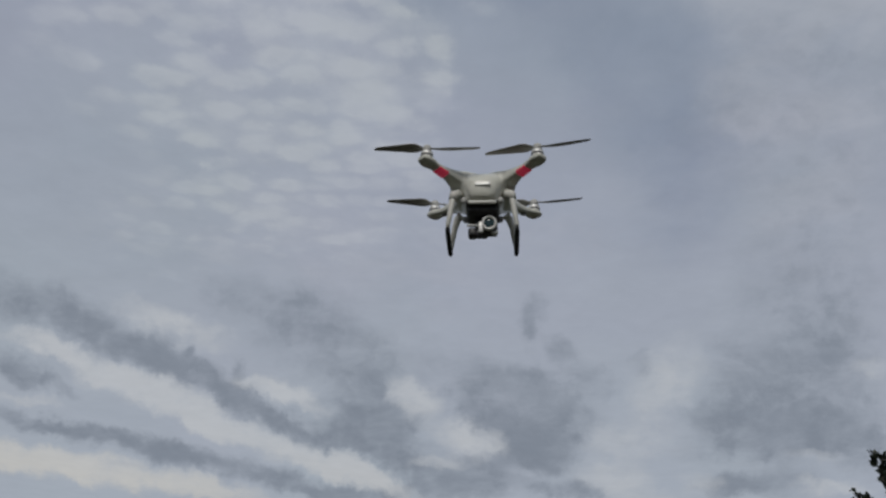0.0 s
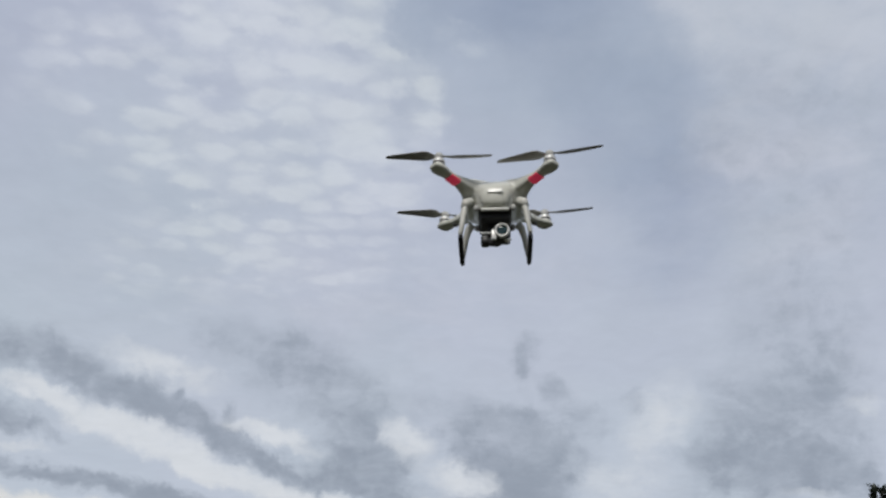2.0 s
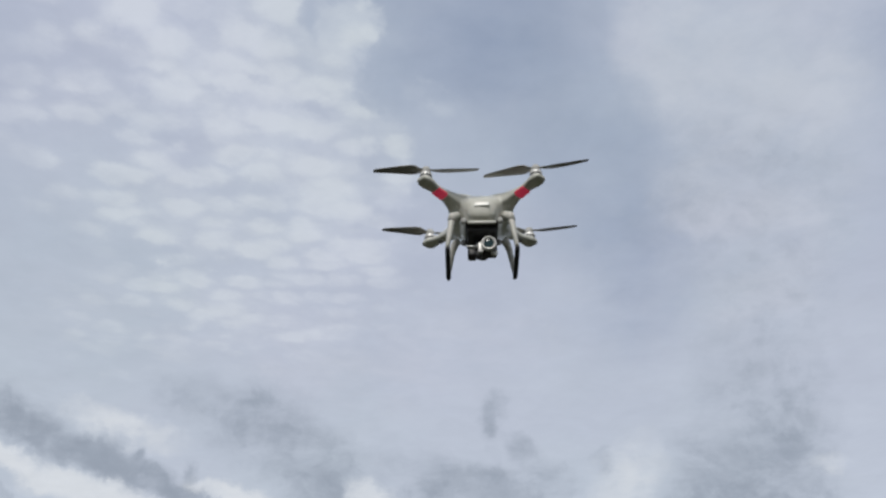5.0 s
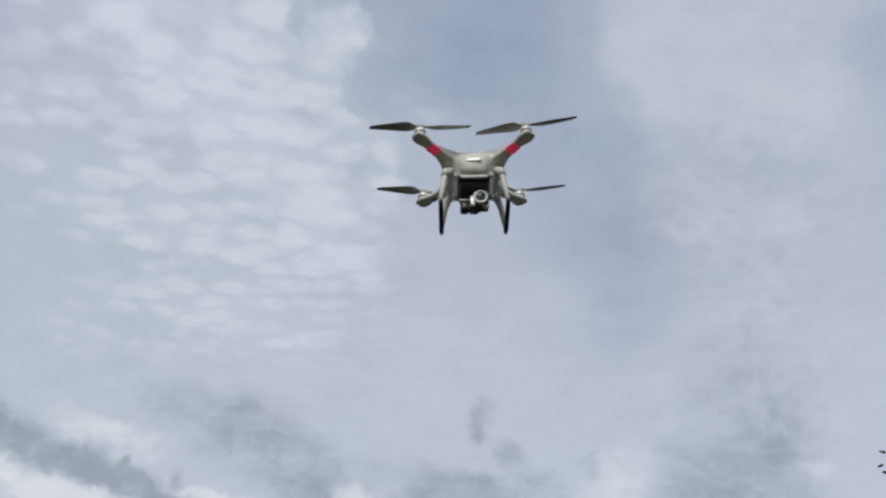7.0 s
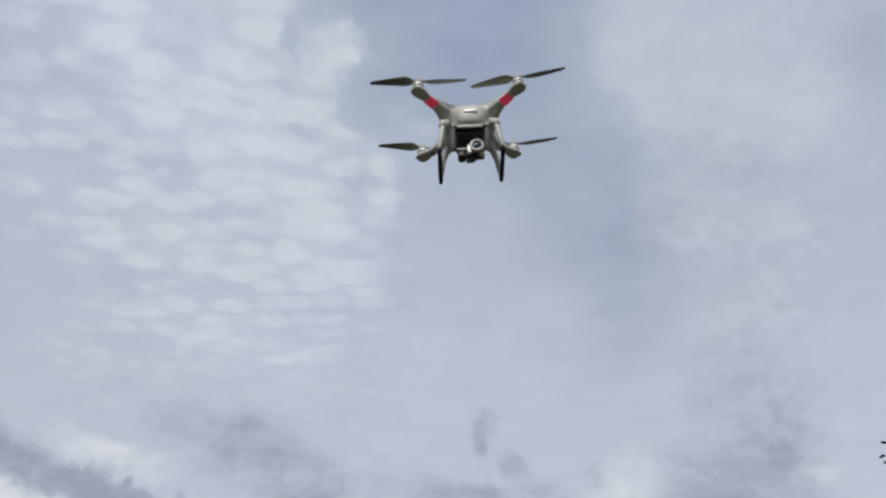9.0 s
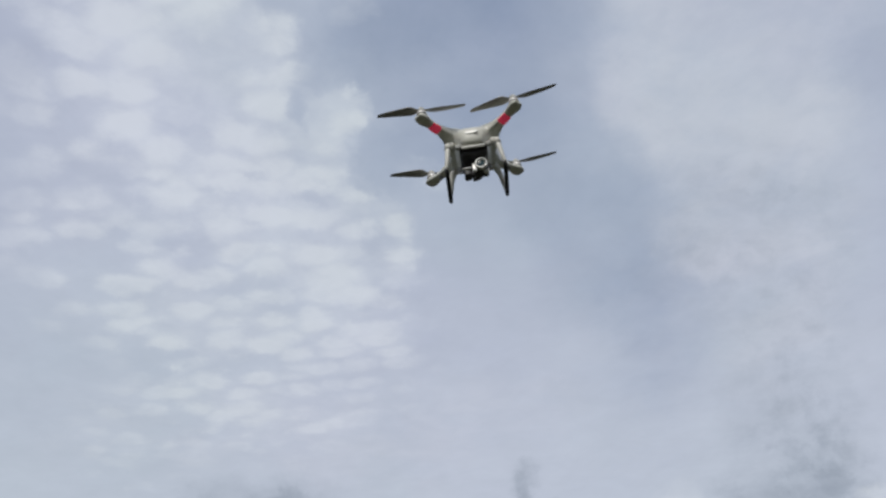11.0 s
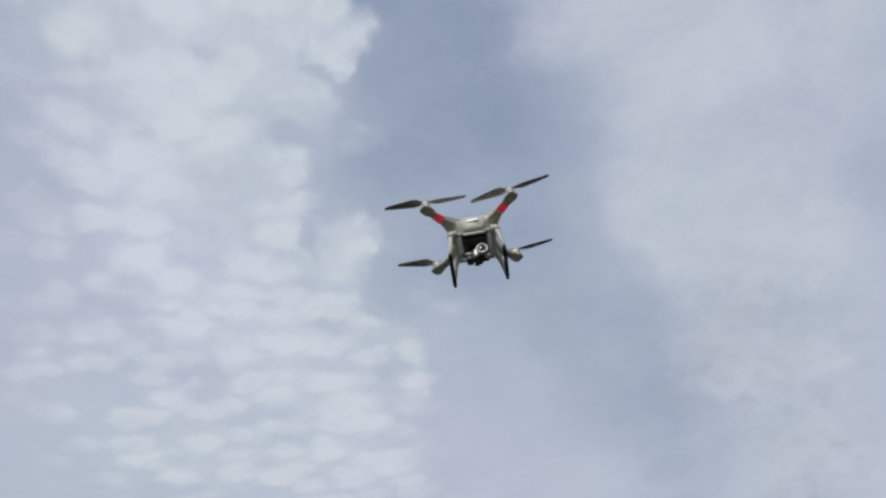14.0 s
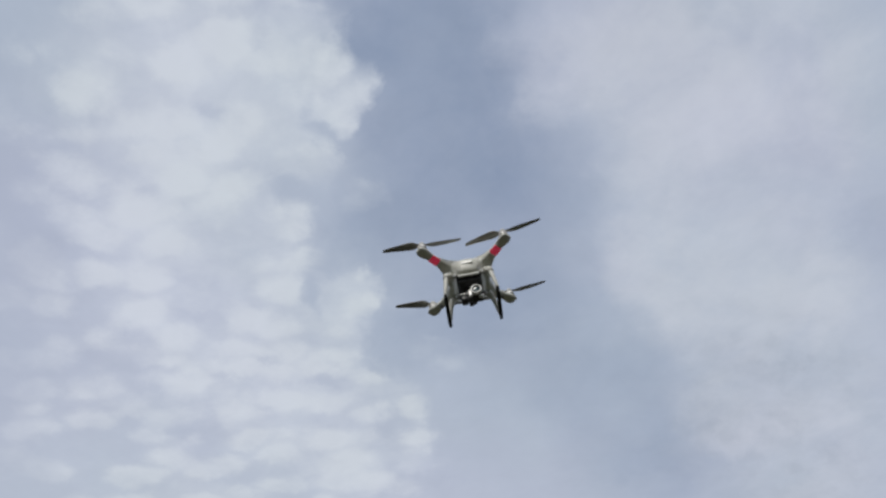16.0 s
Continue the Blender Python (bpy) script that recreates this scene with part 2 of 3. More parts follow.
bank(dark, -0.126, -0.324, 0.082, 0.038, -14, 0.55)
bank(dark, -0.099, -0.351, 0.041, 0.031, 2, 0.50)
bank(dark, -0.098, -0.406, 0.062, 0.034, 2, 0.85)
bank(dark, -0.057, -0.428, 0.042, 0.018, -9, 0.80)
bank(dark, -0.014, -0.475, 0.056, 0.029, -9, 0.65)
bank(dark, 0.015, -0.496, 0.056, 0.019, 2, 0.75)
bank(dark, -0.063, -0.503, 0.028, 0.014, 2, 0.50)
bank(dark, -0.301, -0.338, 0.010, 0.013, 2, 0.50)
bank(dark, 0.103, -0.275, 0.018, 0.032, -9, 0.60)
bank(dark, 0.136, -0.314, 0.021, 0.014, -44, 0.50)
bank(dark, 0.066, -0.365, 0.076, 0.031, -9, 0.60)
bank(dark, 0.121, -0.363, 0.049, 0.041, -19, 0.60)
bank(dark, 0.174, -0.342, 0.028, 0.017, -29, 0.55)
bank(dark, 0.190, -0.370, 0.024, 0.011, 2, 0.45)
bank(dark, 0.110, -0.422, 0.049, 0.039, -19, 1.00)
bank(dark, 0.054, -0.399, 0.035, 0.018, -25, 0.75)
bank(dark, 0.084, -0.464, 0.077, 0.027, 2, 0.65)
bank(dark, 0.139, -0.447, 0.042, 0.023, 2, 0.55)
bank(dark, 0.155, -0.497, 0.056, 0.015, 2, 0.60)
bank(dark, 0.064, -0.492, 0.042, 0.019, 2, 0.50)
bank(dark, 0.232, -0.328, 0.014, 0.022, 2, 0.35)
bank(dark, 0.408, -0.292, 0.101, 0.103, 2, 0.30)
bank(dark, 0.370, -0.321, 0.041, 0.048, 2, 0.20)
bank(dark, 0.441, -0.348, 0.075, 0.056, 2, 0.50)
bank(dark, 0.459, -0.392, 0.082, 0.035, 7, 0.80)
bank(dark, 0.349, -0.388, 0.048, 0.023, 10, 0.75)
bank(dark, 0.414, -0.422, 0.076, 0.026, 2, 0.55)
bank(dark, 0.364, -0.476, 0.042, 0.020, 2, 0.90)
bank(dark, 0.426, -0.474, 0.056, 0.024, 2, 0.50)
bank(dark, 0.499, -0.408, 0.055, 0.023, 2, 0.60)
bank(dark, 0.333, -0.425, 0.041, 0.018, 2, 0.40)
bank(dark, 0.530, -0.436, 0.041, 0.020, 2, 0.50)
bank(dark, 0.473, -0.269, 0.060, 0.055, 2, 0.35)
bank(dark, -0.126, -0.370, 0.192, 0.098, -20, 0.16)
bank(dark, 0.096, -0.415, 0.152, 0.095, 2, 0.25)
bank(dark, 0.431, -0.384, 0.164, 0.109, 2, 0.30)
bank(dark, -0.438, -0.293, 0.146, 0.040, -24, 0.35)
bank(dark, -0.250, -0.395, 0.089, 0.022, -24, 0.30)
bank(dark, 0.024, -0.330, 0.062, 0.028, -19, 0.25)
bank(dark, 0.157, -0.399, 0.041, 0.044, 2, 0.30)
bank(dark, 0.400, -0.012, 0.153, 0.152, 1, 0.34)
bank(dark, 0.435, -0.167, 0.105, 0.083, 1, 0.15)
bank(dark, 0.432, -0.201, 0.093, 0.076, 1, 0.15)



def union(kind):
    return math_node(wt, "SUBTRACT", 1.0, kind[0])


# small rounded lumps in rows, as in a mackerel sky
swirl = scale_vec(wt, vec_node(wt, "SUBTRACT", noise_node(wt, layer, 9.0, 5, 0.6, 0.0, True), (0.5, 0.5, 0.5)), 0.075)
cells = wt.nodes.new("ShaderNodeTexVoronoi")
cells.feature = "SMOOTH_F1"
stretch = wt.nodes.new("ShaderNodeMapping")
plug(wt, stretch.inputs["Vector"], vec_node(wt, "ADD", layer, swirl))
stretch.inputs["Rotation"].default_value = (0, 0, radians(8))
stretch.inputs["Scale"].default_value = (0.82, 1.12, 1)
plug(wt, cells.inputs["Vector"], stretch.outputs[0])
cells.inputs["Scale"].default_value = 15.0
cells.inputs["Smoothness"].default_value = 0.45
round_lumps = span(wt, cells.outputs["Distance"], 0.72, 0.26)
fine = noise_node(wt, layer, 22.0, 6, 0.62, 0.3)
mid = noise_node(wt, stretch.outputs[0], 5.5, 6, 0.58, 0.2)
wisps = span(wt, noise_node(wt, layer, 2.6, 8, 0.6, 0.25), 0.3, 0.72)
soft_wisps = span(wt, noise_node(wt, layer, 4.5, 6, 0.55, 0.4), 0.3, 0.7)


def total(*terms):
    """Weighted sum of fields: pairs of field and weight."""
    out = 0.0
    for field, weight in terms:
        out = math_node(wt, "ADD", out, math_node(wt, "MULTIPLY", field, weight))
    return out


def eroded(mass, detail, low, high):
    """A mass whose thin parts are eaten away by the detail, so that its rim is ragged and its heart is whole."""
    edge_ = math_node(wt, "MULTIPLY", mass, span(wt, mass, 0.0, 0.22))
    return span(wt, math_node(wt, "ADD", edge_, math_node(wt, "MULTIPLY", detail, span(wt, mass, 0.0, 0.6, 0.0, 1.0, False))), low, high)


# beyond the chart the same cloud goes on, broken by chance
edge = span(wt, vec_node(wt, "LENGTH", chart), 0.8, 1.3)
far_cover = math_node(wt, "MULTIPLY", edge, span(wt, noise_node(wt, layer, 1.1, 6, 0.6), 0.35, 0.65, 0.1, 0.9))
lump_detail = total((round_lumps, 0.75), (mid, 1.5), (fine, 0.7), (1.0, -1.47))
broken = math_node(wt, "MULTIPLY", union(puff), hole[0])
puffs = eroded(math_node(wt, "MAXIMUM", broken, far_cover), lump_detail, 0.12, 1.4)
veils = eroded(union(veil), total((soft_wisps, 0.62), (mid, 0.6), (fine, 0.4), (1.0, -0.82)), 0.0, 1.28)
hazy = math_node(wt, "MULTIPLY", wisps, 0.22)
banked = vec_node(wt, "MULTIPLY", chart, (1.0, 1.75, 1.0))
billow = noise_node(wt, banked, 10.0, 8, 0.62, 0.5)
curl = wt.nodes.new("ShaderNodeTexVoronoi")
curl.feature = "SMOOTH_F1"
plug(wt, curl.inputs["Vector"], vec_node(wt, "ADD", torn, warp_b))
curl.inputs["Scale"].default_value = 24.0
curl.inputs["Smoothness"].default_value = 0.35
heads = span(wt, curl.outputs["Distance"], 0.65, 0.1)
small_billow = noise_node(wt, banked, 27.0, 6, 0.62, 0.3)
gloom = eroded(union(dark), total((billow, 1.15), (small_billow, 0.6), (heads, 0.25), (1.0, -0.95)), 0.02, 1.15)
bright = eroded(union(streak), total((billow, 0.9), (small_billow, 0.8), (heads, -0.25), (1.0, -0.66)), 0.02, 1.2)

sky = wt.nodes.new("ShaderNodeTexSky")
sky.sky_type = "NISHITA"
sky.sun_disc = False
sky.sun_elevation, sky.sun_rotation = radians(SUN_EL), radians(SUN_AZ)
blue = scale_vec(wt, sky.outputs[0], 0.10)
# thin haze under the blue, torn open in places
tint = span(wt, noise_node(wt, chart, 2.3, 3, 0.5), 0.35, 0.65)
high_up = span(wt, sz, 0.25, 0.8)
pale = mix_col(wt, high_up, mix_col(wt, tint, (0.540, 0.598, 0.670, 1), (0.548, 0.588, 0.680, 1)),
               mix_col(wt, tint, (0.430, 0.495, 0.605, 1), (0.445, 0.487, 0.615, 1)))
depth = math_node(wt, "MULTIPLY", union(clear), math_node(wt, "SUBTRACT", 1.1, math_node(wt, "MULTIPLY", soft_wisps, 0.3)), True)
pale = mix_col(wt, depth, pale, (0.235, 0.300, 0.435, 1))
colour = mix_col(wt, 0.88, blue, pale)
colour = mix_col(wt, hazy, colour, (0.58, 0.63, 0.72, 1))
colour = mix_col(wt, veils, colour, mix_col(wt, tint, (0.535, 0.578, 0.655, 1), (0.540, 0.572, 0.668, 1)))
# a thin even sheet under the lumps
sheet = math_node(wt, "MULTIPLY", span(wt, broken, 0.1, 1.0), total((soft_wisps, 0.3), (1.0, 0.5)), True)
colour = mix_col(wt, sheet, colour, mix_col(wt, tint, (0.515, 0.570, 0.655, 1), (0.520, 0.562, 0.675, 1)))
colour = mix_col(wt, puffs, colour, mix_col(wt, tint, (0.596, 0.650, 0.708, 1), (0.600, 0.640, 0.726, 1)))
colour = mix_col(wt, gloom, colour, (0.310, 0.355, 0.430, 1))
# unseen sky round and behind the camera is greyed to darken the drone's undersides
colour = mix_col(wt, math_node(wt, "MULTIPLY", edge, 0.85), colour, (0.20, 0.225, 0.27, 1))
low = span(wt, total((sz, 1.0), (sx, 0.12)), 0.08, 0.24)
colour = mix_col(wt, bright, colour, mix_col(wt, low, (0.76, 0.745, 0.70, 1), (0.68, 0.715, 0.765, 1)))
# faint mottling of the whole layer
mottle = total((noise_node(wt, layer, 7.0, 8, 0.62, 0.4), 0.13), (noise_node(wt, chart, 3.2, 5, 0.55, 0.3), 0.10), (fine, 0.05), (1.0, 0.855))
colour = scale_vec(wt, colour, mottle)
back = wt.nodes.new("ShaderNodeBackground")
plug(wt, back.inputs["Color"], colour)
back.inputs["Strength"].default_value = 1.0
wout = wt.nodes.new("ShaderNodeOutputWorld")
wt.links.new(back.outputs[0], wout.inputs["Surface"])

sun = new("sun", bpy.data.lights.new("sun", "SUN"))
sun.data.energy, sun.data.angle, sun.data.color = 1.9, radians(20), (1.0, 0.96, 0.9)
sun_way = Vector((math.sin(radians(SUN_AZ)) * math.cos(radians(SUN_EL)),
                  math.cos(radians(SUN_AZ)) * math.cos(radians(SUN_EL)), math.sin(radians(SUN_EL))))
sun.matrix_world = look(sun_way * 60, (0, 0, 0))

# ---- materials ----


def material(name, base, rough=0.5, metal=0.0, vary=0.12, grain=40.0, blotch=6.0, bump=0.0, coat=0.0, emit=None):
    """Plain surface with fine grain, broad blotches and a little relief."""
    mat = bpy.data.materials.new(name)
    mat.use_nodes = True
    t = mat.node_tree
    b = t.nodes["Principled BSDF"]
    co = t.nodes.new("ShaderNodeTexCoord").outputs["Object"]
    fine = noise_node(t, co, grain, 4, 0.6)
    broad = noise_node(t, co, blotch, 3, 0.6)
    f = math_node(t, "ADD", math_node(t, "MULTIPLY", fine, 0.4), math_node(t, "MULTIPLY", broad, 0.6))
    f = span(t, f, 0.3, 0.7)
    lo = tuple(c * (1 - vary) for c in base) + (1,)
    hi = tuple(min(1, c * (1 + vary)) for c in base) + (1,)
    plug(t, b.inputs["Base Color"], mix_col(t, f, lo, hi))
    plug(t, b.inputs["Roughness"], span(t, fine, 0.3, 0.7, max(0.02, rough - 0.07), min(1, rough + 0.07)))
    b.inputs["Metallic"].default_value = metal
    b.inputs["Coat Weight"].default_value = coat
    if emit:
        b.inputs["Emission Color"].default_value = (*emit[:3], 1)
        b.inputs["Emission Strength"].default_value = emit[3]
    if bump:
        n = t.nodes.new("ShaderNodeBump")
        n.inputs["Strength"].default_value = bump
        n.inputs["Distance"].default_value = 0.002
        plug(t, n.inputs["Height"], fine)
        plug(t, b.inputs["Normal"], n.outputs[0])
    return mat


SHELL = material("white_shell_plastic", (0.77, 0.775, 0.70), 0.34, vary=0.05, grain=120, blotch=14, coat=0.25)
LEG = material("white_leg_plastic", (0.78, 0.78, 0.73), 0.42, vary=0.06, grain=150, blotch=18)
RUBBER = material("black_rubber", (0.022, 0.022, 0.024), 0.75, vary=0.3, grain=300, blotch=40, bump=0.2)
BLACK = material("black_plastic", (0.040, 0.040, 0.043), 0.45, vary=0.25, grain=200, blotch=30)
SILVER = material("brushed_silver", (0.84, 0.84, 0.82), 0.36, metal=0.15, vary=0.08, grain=260, blotch=30)
BLADE = material("grey_blade_plastic", (0.35, 0.34, 0.31), 0.38, vary=0.12, grain=90, blotch=20)
GREY = material("grey_plastic", (0.33, 0.33, 0.33), 0.5, vary=0.1, grain=160, blotch=20)
RED = material("red_lamp_cover", (0.55, 0.04, 0.06), 0.4, vary=0.2, grain=200, blotch=60, emit=(1.0, 0.07, 0.16, 0.20))
PALE = material("pale_grey_rubber", (0.56, 0.56, 0.54), 0.6, vary=0.1, grain=200, blotch=30)
BADGE = material("bright_silver_foil", (0.93, 0.93, 0.90), 0.5, metal=0.35, vary=0.05, grain=300, blotch=60)
LENS = material("lens_glass", (0.014, 0.045, 0.052), 0.06, vary=0.2, grain=20, blotch=10, coat=1.0)
BARK = material("dark_bark", (0.09, 0.07, 0.055), 0.9, vary=0.4, grain=60, blotch=8, bump=0.8)
LEAF = material("dark_green_leaf", (0.024, 0.034, 0.024), 0.5, vary=0.4, grain=12, blotch=3)


def ground_material():
    mat = bpy.data.materials.new("dry_earth_and_grass")
    mat.use_nodes = True
    t = mat.node_tree
    b = t.nodes["Principled BSDF"]
    co = t.nodes.new("ShaderNodeTexCoord").outputs["Object"]
    stones = noise_node(t, co, 60, 5, 0.65)
    patch = span(t, noise_node(t, co, 0.35, 6, 0.6), 0.5, 0.66)
    gravel = mix_col(t, stones, (0.026, 0.025, 0.016, 1), (0.062, 0.058, 0.036, 1))
    grass = mix_col(t, noise_node(t, co, 25, 5, 0.6), (0.022, 0.034, 0.012, 1), (0.055, 0.072, 0.026, 1))
    plug(t, b.inputs["Base Color"], mix_col(t, patch, gravel, grass))
    b.inputs["Roughness"].default_value = 0.95
    n = t.nodes.new("ShaderNodeBump")
    n.inputs["Distance"].default_value = 0.01
    plug(t, n.inputs["Height"], stones)
    plug(t, b.inputs["Normal"], n.outputs[0])
    return mat


# ---- mesh helpers ----


def mesh_object(name, bm, mat, smooth=True):
    me = bpy.data.meshes.new(name)
    bmesh.ops.recalc_face_normals(bm, faces=bm.faces[:])
    bm.to_mesh(me)
    bm.free()
    me.materials.append(mat)
    if smooth:
        for p in me.polygons:
            p.use_smooth = True
    return new(name, me)


def part(name, bm, mat, parent, label="", smooth=True):
    ob = mesh_object(name, bm, mat, smooth)
    ob.parent = parent
    if label:
        tagged(ob, label)
    return ob


def loft(bm, rings, cap=True):
    """Skin over rings of equally many points."""
    vs = [[bm.verts.new(p) for p in ring] for ring in rings]
    n = len(vs[0])
    for a, b in zip(vs, vs[1:]):
        for i in range(n):
            bm.faces.new((a[i], a[(i + 1) % n], b[(i + 1) % n], b[i]))
    if cap:
        bm.faces.new(vs[0][::-1])
        bm.faces.new(vs[-1])
    return bm


def ring(centre, u, v, ru, rv, n=16, power=2.0):
    """A rounded ring round centre, in the plane of u and v."""
    out = []
    for i in range(n):
        a = 2 * math.pi * i / n
        c, s = math.cos(a), math.sin(a)
        c = math.copysign(abs(c) ** (2 / power), c)
        s = math.copysign(abs(s) ** (2 / power), s)
        out.append(Vector(centre) + Vector(u) * (ru * c) + Vector(v) * (rv * s))
    return out


def lathe(profile, axis=(0, 0, 1), at=(0, 0, 0), n=24):
    """Turned solid: profile rows are (radius, height) along axis from at."""
    bm = bmesh.new()
    axis = Vector(axis).normalized()
    u = axis.orthogonal().normalized()
    v = axis.cross(u)
    return loft(bm, [ring(Vector(at) + axis * h, u, v, r, r, n) for r, h in profile])


def tube(path, radii, n=12, flat=1.0, power=2.0, bm=None):
    """Tapered tube along a path; flat squeezes it across."""
    bm = bm or bmesh.new()
    pts = [Vector(p) for p in path]
    rings = []
    for i, p in enumerate(pts):
        d = (pts[min(i + 1, len(pts) - 1)] - pts[max(i - 1, 0)]).normalized()
        u = d.cross(Vector((0, 0, 1)))
        u = u.normalized() if u.length > 1e-4 else Vector((1, 0, 0))
        v = u.cross(d).normalized()
        rings.append(ring(p, u, v, radii[i], radii[i] * flat, n, power))
    return loft(bm, rings)


def box(size, at=(0, 0, 0), bevel=0.002, turn=None):
    bm = bmesh.new()
    bmesh.ops.create_cube(bm, size=1.0)
    bmesh.ops.scale(bm, vec=size, verts=bm.verts)
    bmesh.ops.bevel(bm, geom=bm.edges[:], offset=bevel, segments=2, affect="EDGES", profile=0.5)
    if turn:
        bmesh.ops.rotate(bm, cent=(0, 0, 0), matrix=Euler([radians(a) for a in turn]).to_matrix(), verts=bm.verts)
    bmesh.ops.translate(bm, vec=at, verts=bm.verts)
    return bm


def add(bm, other):
    """Joins other into bm."""
    me = bpy.data.meshes.new("joined")
    other.to_mesh(me)
    other.free()
    bm.from_mesh(me)
    bpy.data.meshes.remove(me)
    return bm


# ---- ground ----
gm = bmesh.new()
bmesh.ops.create_grid(gm, x_segments=48, y_segments=48, size=2400)
for v in gm.verts:
    v.co.z = 0.0 if v.co.length < 120 else 0.4 * noise.noise(v.co * 0.01)
ground = tagged(mesh_object("ground", gm, ground_material()), "brown earth ground with patches of short grass", "ground", kind="structure")

# a far dark ridge added unseen all round, below the lowest line of sight, blocks low sky light
rm = bmesh.new()
profile = ((232, -0.2), (238, 0.45), (246, 0.85), (262, 1.0), (300, 0.7), (345, -0.05))
turns = 160
grid_ = []
for i in range(turns):
    a = 2 * math.pi * i / turns
    high = 35 + 5 * noise.noise((3 * math.cos(a), 3 * math.sin(a), 0.3)) + 1.5 * noise.noise((14 * math.cos(a), 14 * math.sin(a), 1.7))
    grid_.append([rm.verts.new((r * math.cos(a), r * math.sin(a), high * h)) for r, h in profile])
for i in range(turns):
    p, q = grid_[i], grid_[(i + 1) % turns]
    for j in range(len(profile) - 1):
        rm.faces.new((p[j], p[j + 1], q[j + 1], q[j]))
UNSEEN_RIDGE = material("unseen_ridge_green", (0.035, 0.05, 0.022), 0.9, vary=0.5, grain=0.6, blotch=0.05)
tagged(mesh_object("backdrop", rm, UNSEEN_RIDGE), "unseen dark green ridge added along the far horizon to block low sky light", "hills", kind="structure")

# ---- drone ----
ARM = 0.1237
drone = new("drone")
drone.matrix_world = pose(0, 0, HOVER, 0, 0, DRONE_YAW)
tagged(drone, "white quadcopter drone hovering with red lamps under its front arms", "drone")


def arm_ring(centre, u, w, h, n=28):
    """Cross-section of an arm: arched above, flat below."""
    out = []
    for i in range(n):
        a = 2 * math.pi * i / n
        c, s = math.cos(a), math.sin(a)
        x = w * math.copysign(abs(c) ** 0.62, c)
        z = h * s if s > 0 else -0.8 * h * abs(s) ** 0.35
        out.append(Vector(centre) + Vector(u) * x + Vector((0, 0, z)))
    return out


def body_shell():
    bm = bmesh.new()
    # trunk: stacked rounded outlines, longer than wide
    levels = [(-0.106, 0.032, -0.074, -0.005), (-0.1035, 0.040, -0.083, 0.018), (-0.092, 0.044, -0.0885, 0.040), (-0.075, 0.050, -0.0915, 0.062),
              (-0.060, 0.060, -0.0905, 0.081), (-0.047, 0.065, -0.085, 0.085), (-0.034, 0.063, -0.0735, 0.076), (-0.022, 0.052, -0.054, 0.060),
              (-0.010, 0.032, -0.032, 0.036), (-0.004, 0.010, -0.012, 0.014)]
    loft(bm, [ring((0, (f + r) / 2, z), (1, 0, 0), (0, 1, 0), rx, (r - f) / 2, 40, 2.8) for z, rx, f, r in levels])
    for sx_ in (-1, 1):
        for sy_ in (-1, 1):
            d = Vector((sx_, sy_, 0)).normalized()
            u = Vector((-d.y, d.x, 0))
            up = Vector((0, 0, 1))
            stations = [(0.020, -0.053, 0.050, 0.038), (0.048, -0.050, 0.044, 0.034), (0.070, -0.0455, 0.0325, 0.0272),
                        (0.088, -0.0415, 0.0208, 0.0198), (0.106, -0.0385, 0.0156, 0.0146), (0.122, -0.0365, 0.0130, 0.0112), (0.138, -0.0350, 0.0122, 0.0094),
                        (0.153, -0.0325, 0.0138, 0.0086), (0.168, -0.031, 0.0178, 0.0094), (0.182, -0.030, 0.0172, 0.0088), (0.192, -0.029, 0.0120, 0.006)]
            loft(bm, [arm_ring(d * r + up * z, u, w, h) for r, z, w, h in stations])
    return bm


shell = part("body_shell", body_shell(), SHELL, drone, "glossy white moulded plastic shell with four arms")
rem = shell.modifiers.new("blend", "REMESH")
rem.mode, rem.voxel_size, rem.use_smooth_shade = "VOXEL", 0.0021, True
soft_mod = shell.modifiers.new("soften", "SMOOTH")
soft_mod.factor, soft_mod.iterations = 0.5, 12


def blade(direction):
    """A twisted blade with a broad root third and a narrow tip."""
    d = Vector((math.cos(direction), math.sin(direction), 0))
    u = Vector((-d.y, d.x, 0))
    bm = bmesh.new()
    rings = []
    for r, chord, twist, lead in ((0.007, 0.010, 14, 0.0), (0.013, 0.013, 20, 0.0), (0.024, 0.0235, 22, 0.002), (0.036, 0.0262, 19, 0.0025),
                                  (0.055, 0.0235, 15, 0.002), (0.080, 0.0185, 12, 0.001), (0.100, 0.0145, 10, 0.0), (0.113, 0.0115, 8, -0.001),
                                  (0.1185, 0.0075, 8, -0.002), (0.120, 0.003, 8, -0.003)):
        w = (u * math.cos(radians(twist)) + Vector((0, 0, 1)) * math.sin(radians(twist)))
        n = w.cross(d)
        rings.append(ring(d * r + u * lead + Vector((0, 0, 0.003)), w, n, chord / 2, max(0.0006, 0.0016 - 0.008 * r), 10))
    return loft(bm, rings)


def rotor(sx_, sy_, degrees):
    at = (sx_ * ARM, sy_ * ARM, 0)
    motor = part("motor", lathe([(0.0115, -0.026), (0.0135, -0.024), (0.0138, -0.010), (0.0125, -0.0075), (0.006, -0.006)]), SILVER, drone, "silver motor")
    motor.location = at
    part("motor_slot", lathe([(0.0139, -0.0195), (0.0141, -0.019), (0.0141, -0.0165), (0.0139, -0.016)]), BLACK, motor)
    prop = part("propeller", lathe([(0.0088, -0.0045), (0.0098, -0.003), (0.0098, 0.0055), (0.0082, 0.0085), (0.003, 0.0105)]), PALE, drone, "grey two-bladed propeller at rest")
    prop.location = at
    for k in (0, 180):
        part("blade", blade(radians(degrees + k)), BLADE, prop)


rotor(-1, -1, 181)
rotor(1, -1, -12)
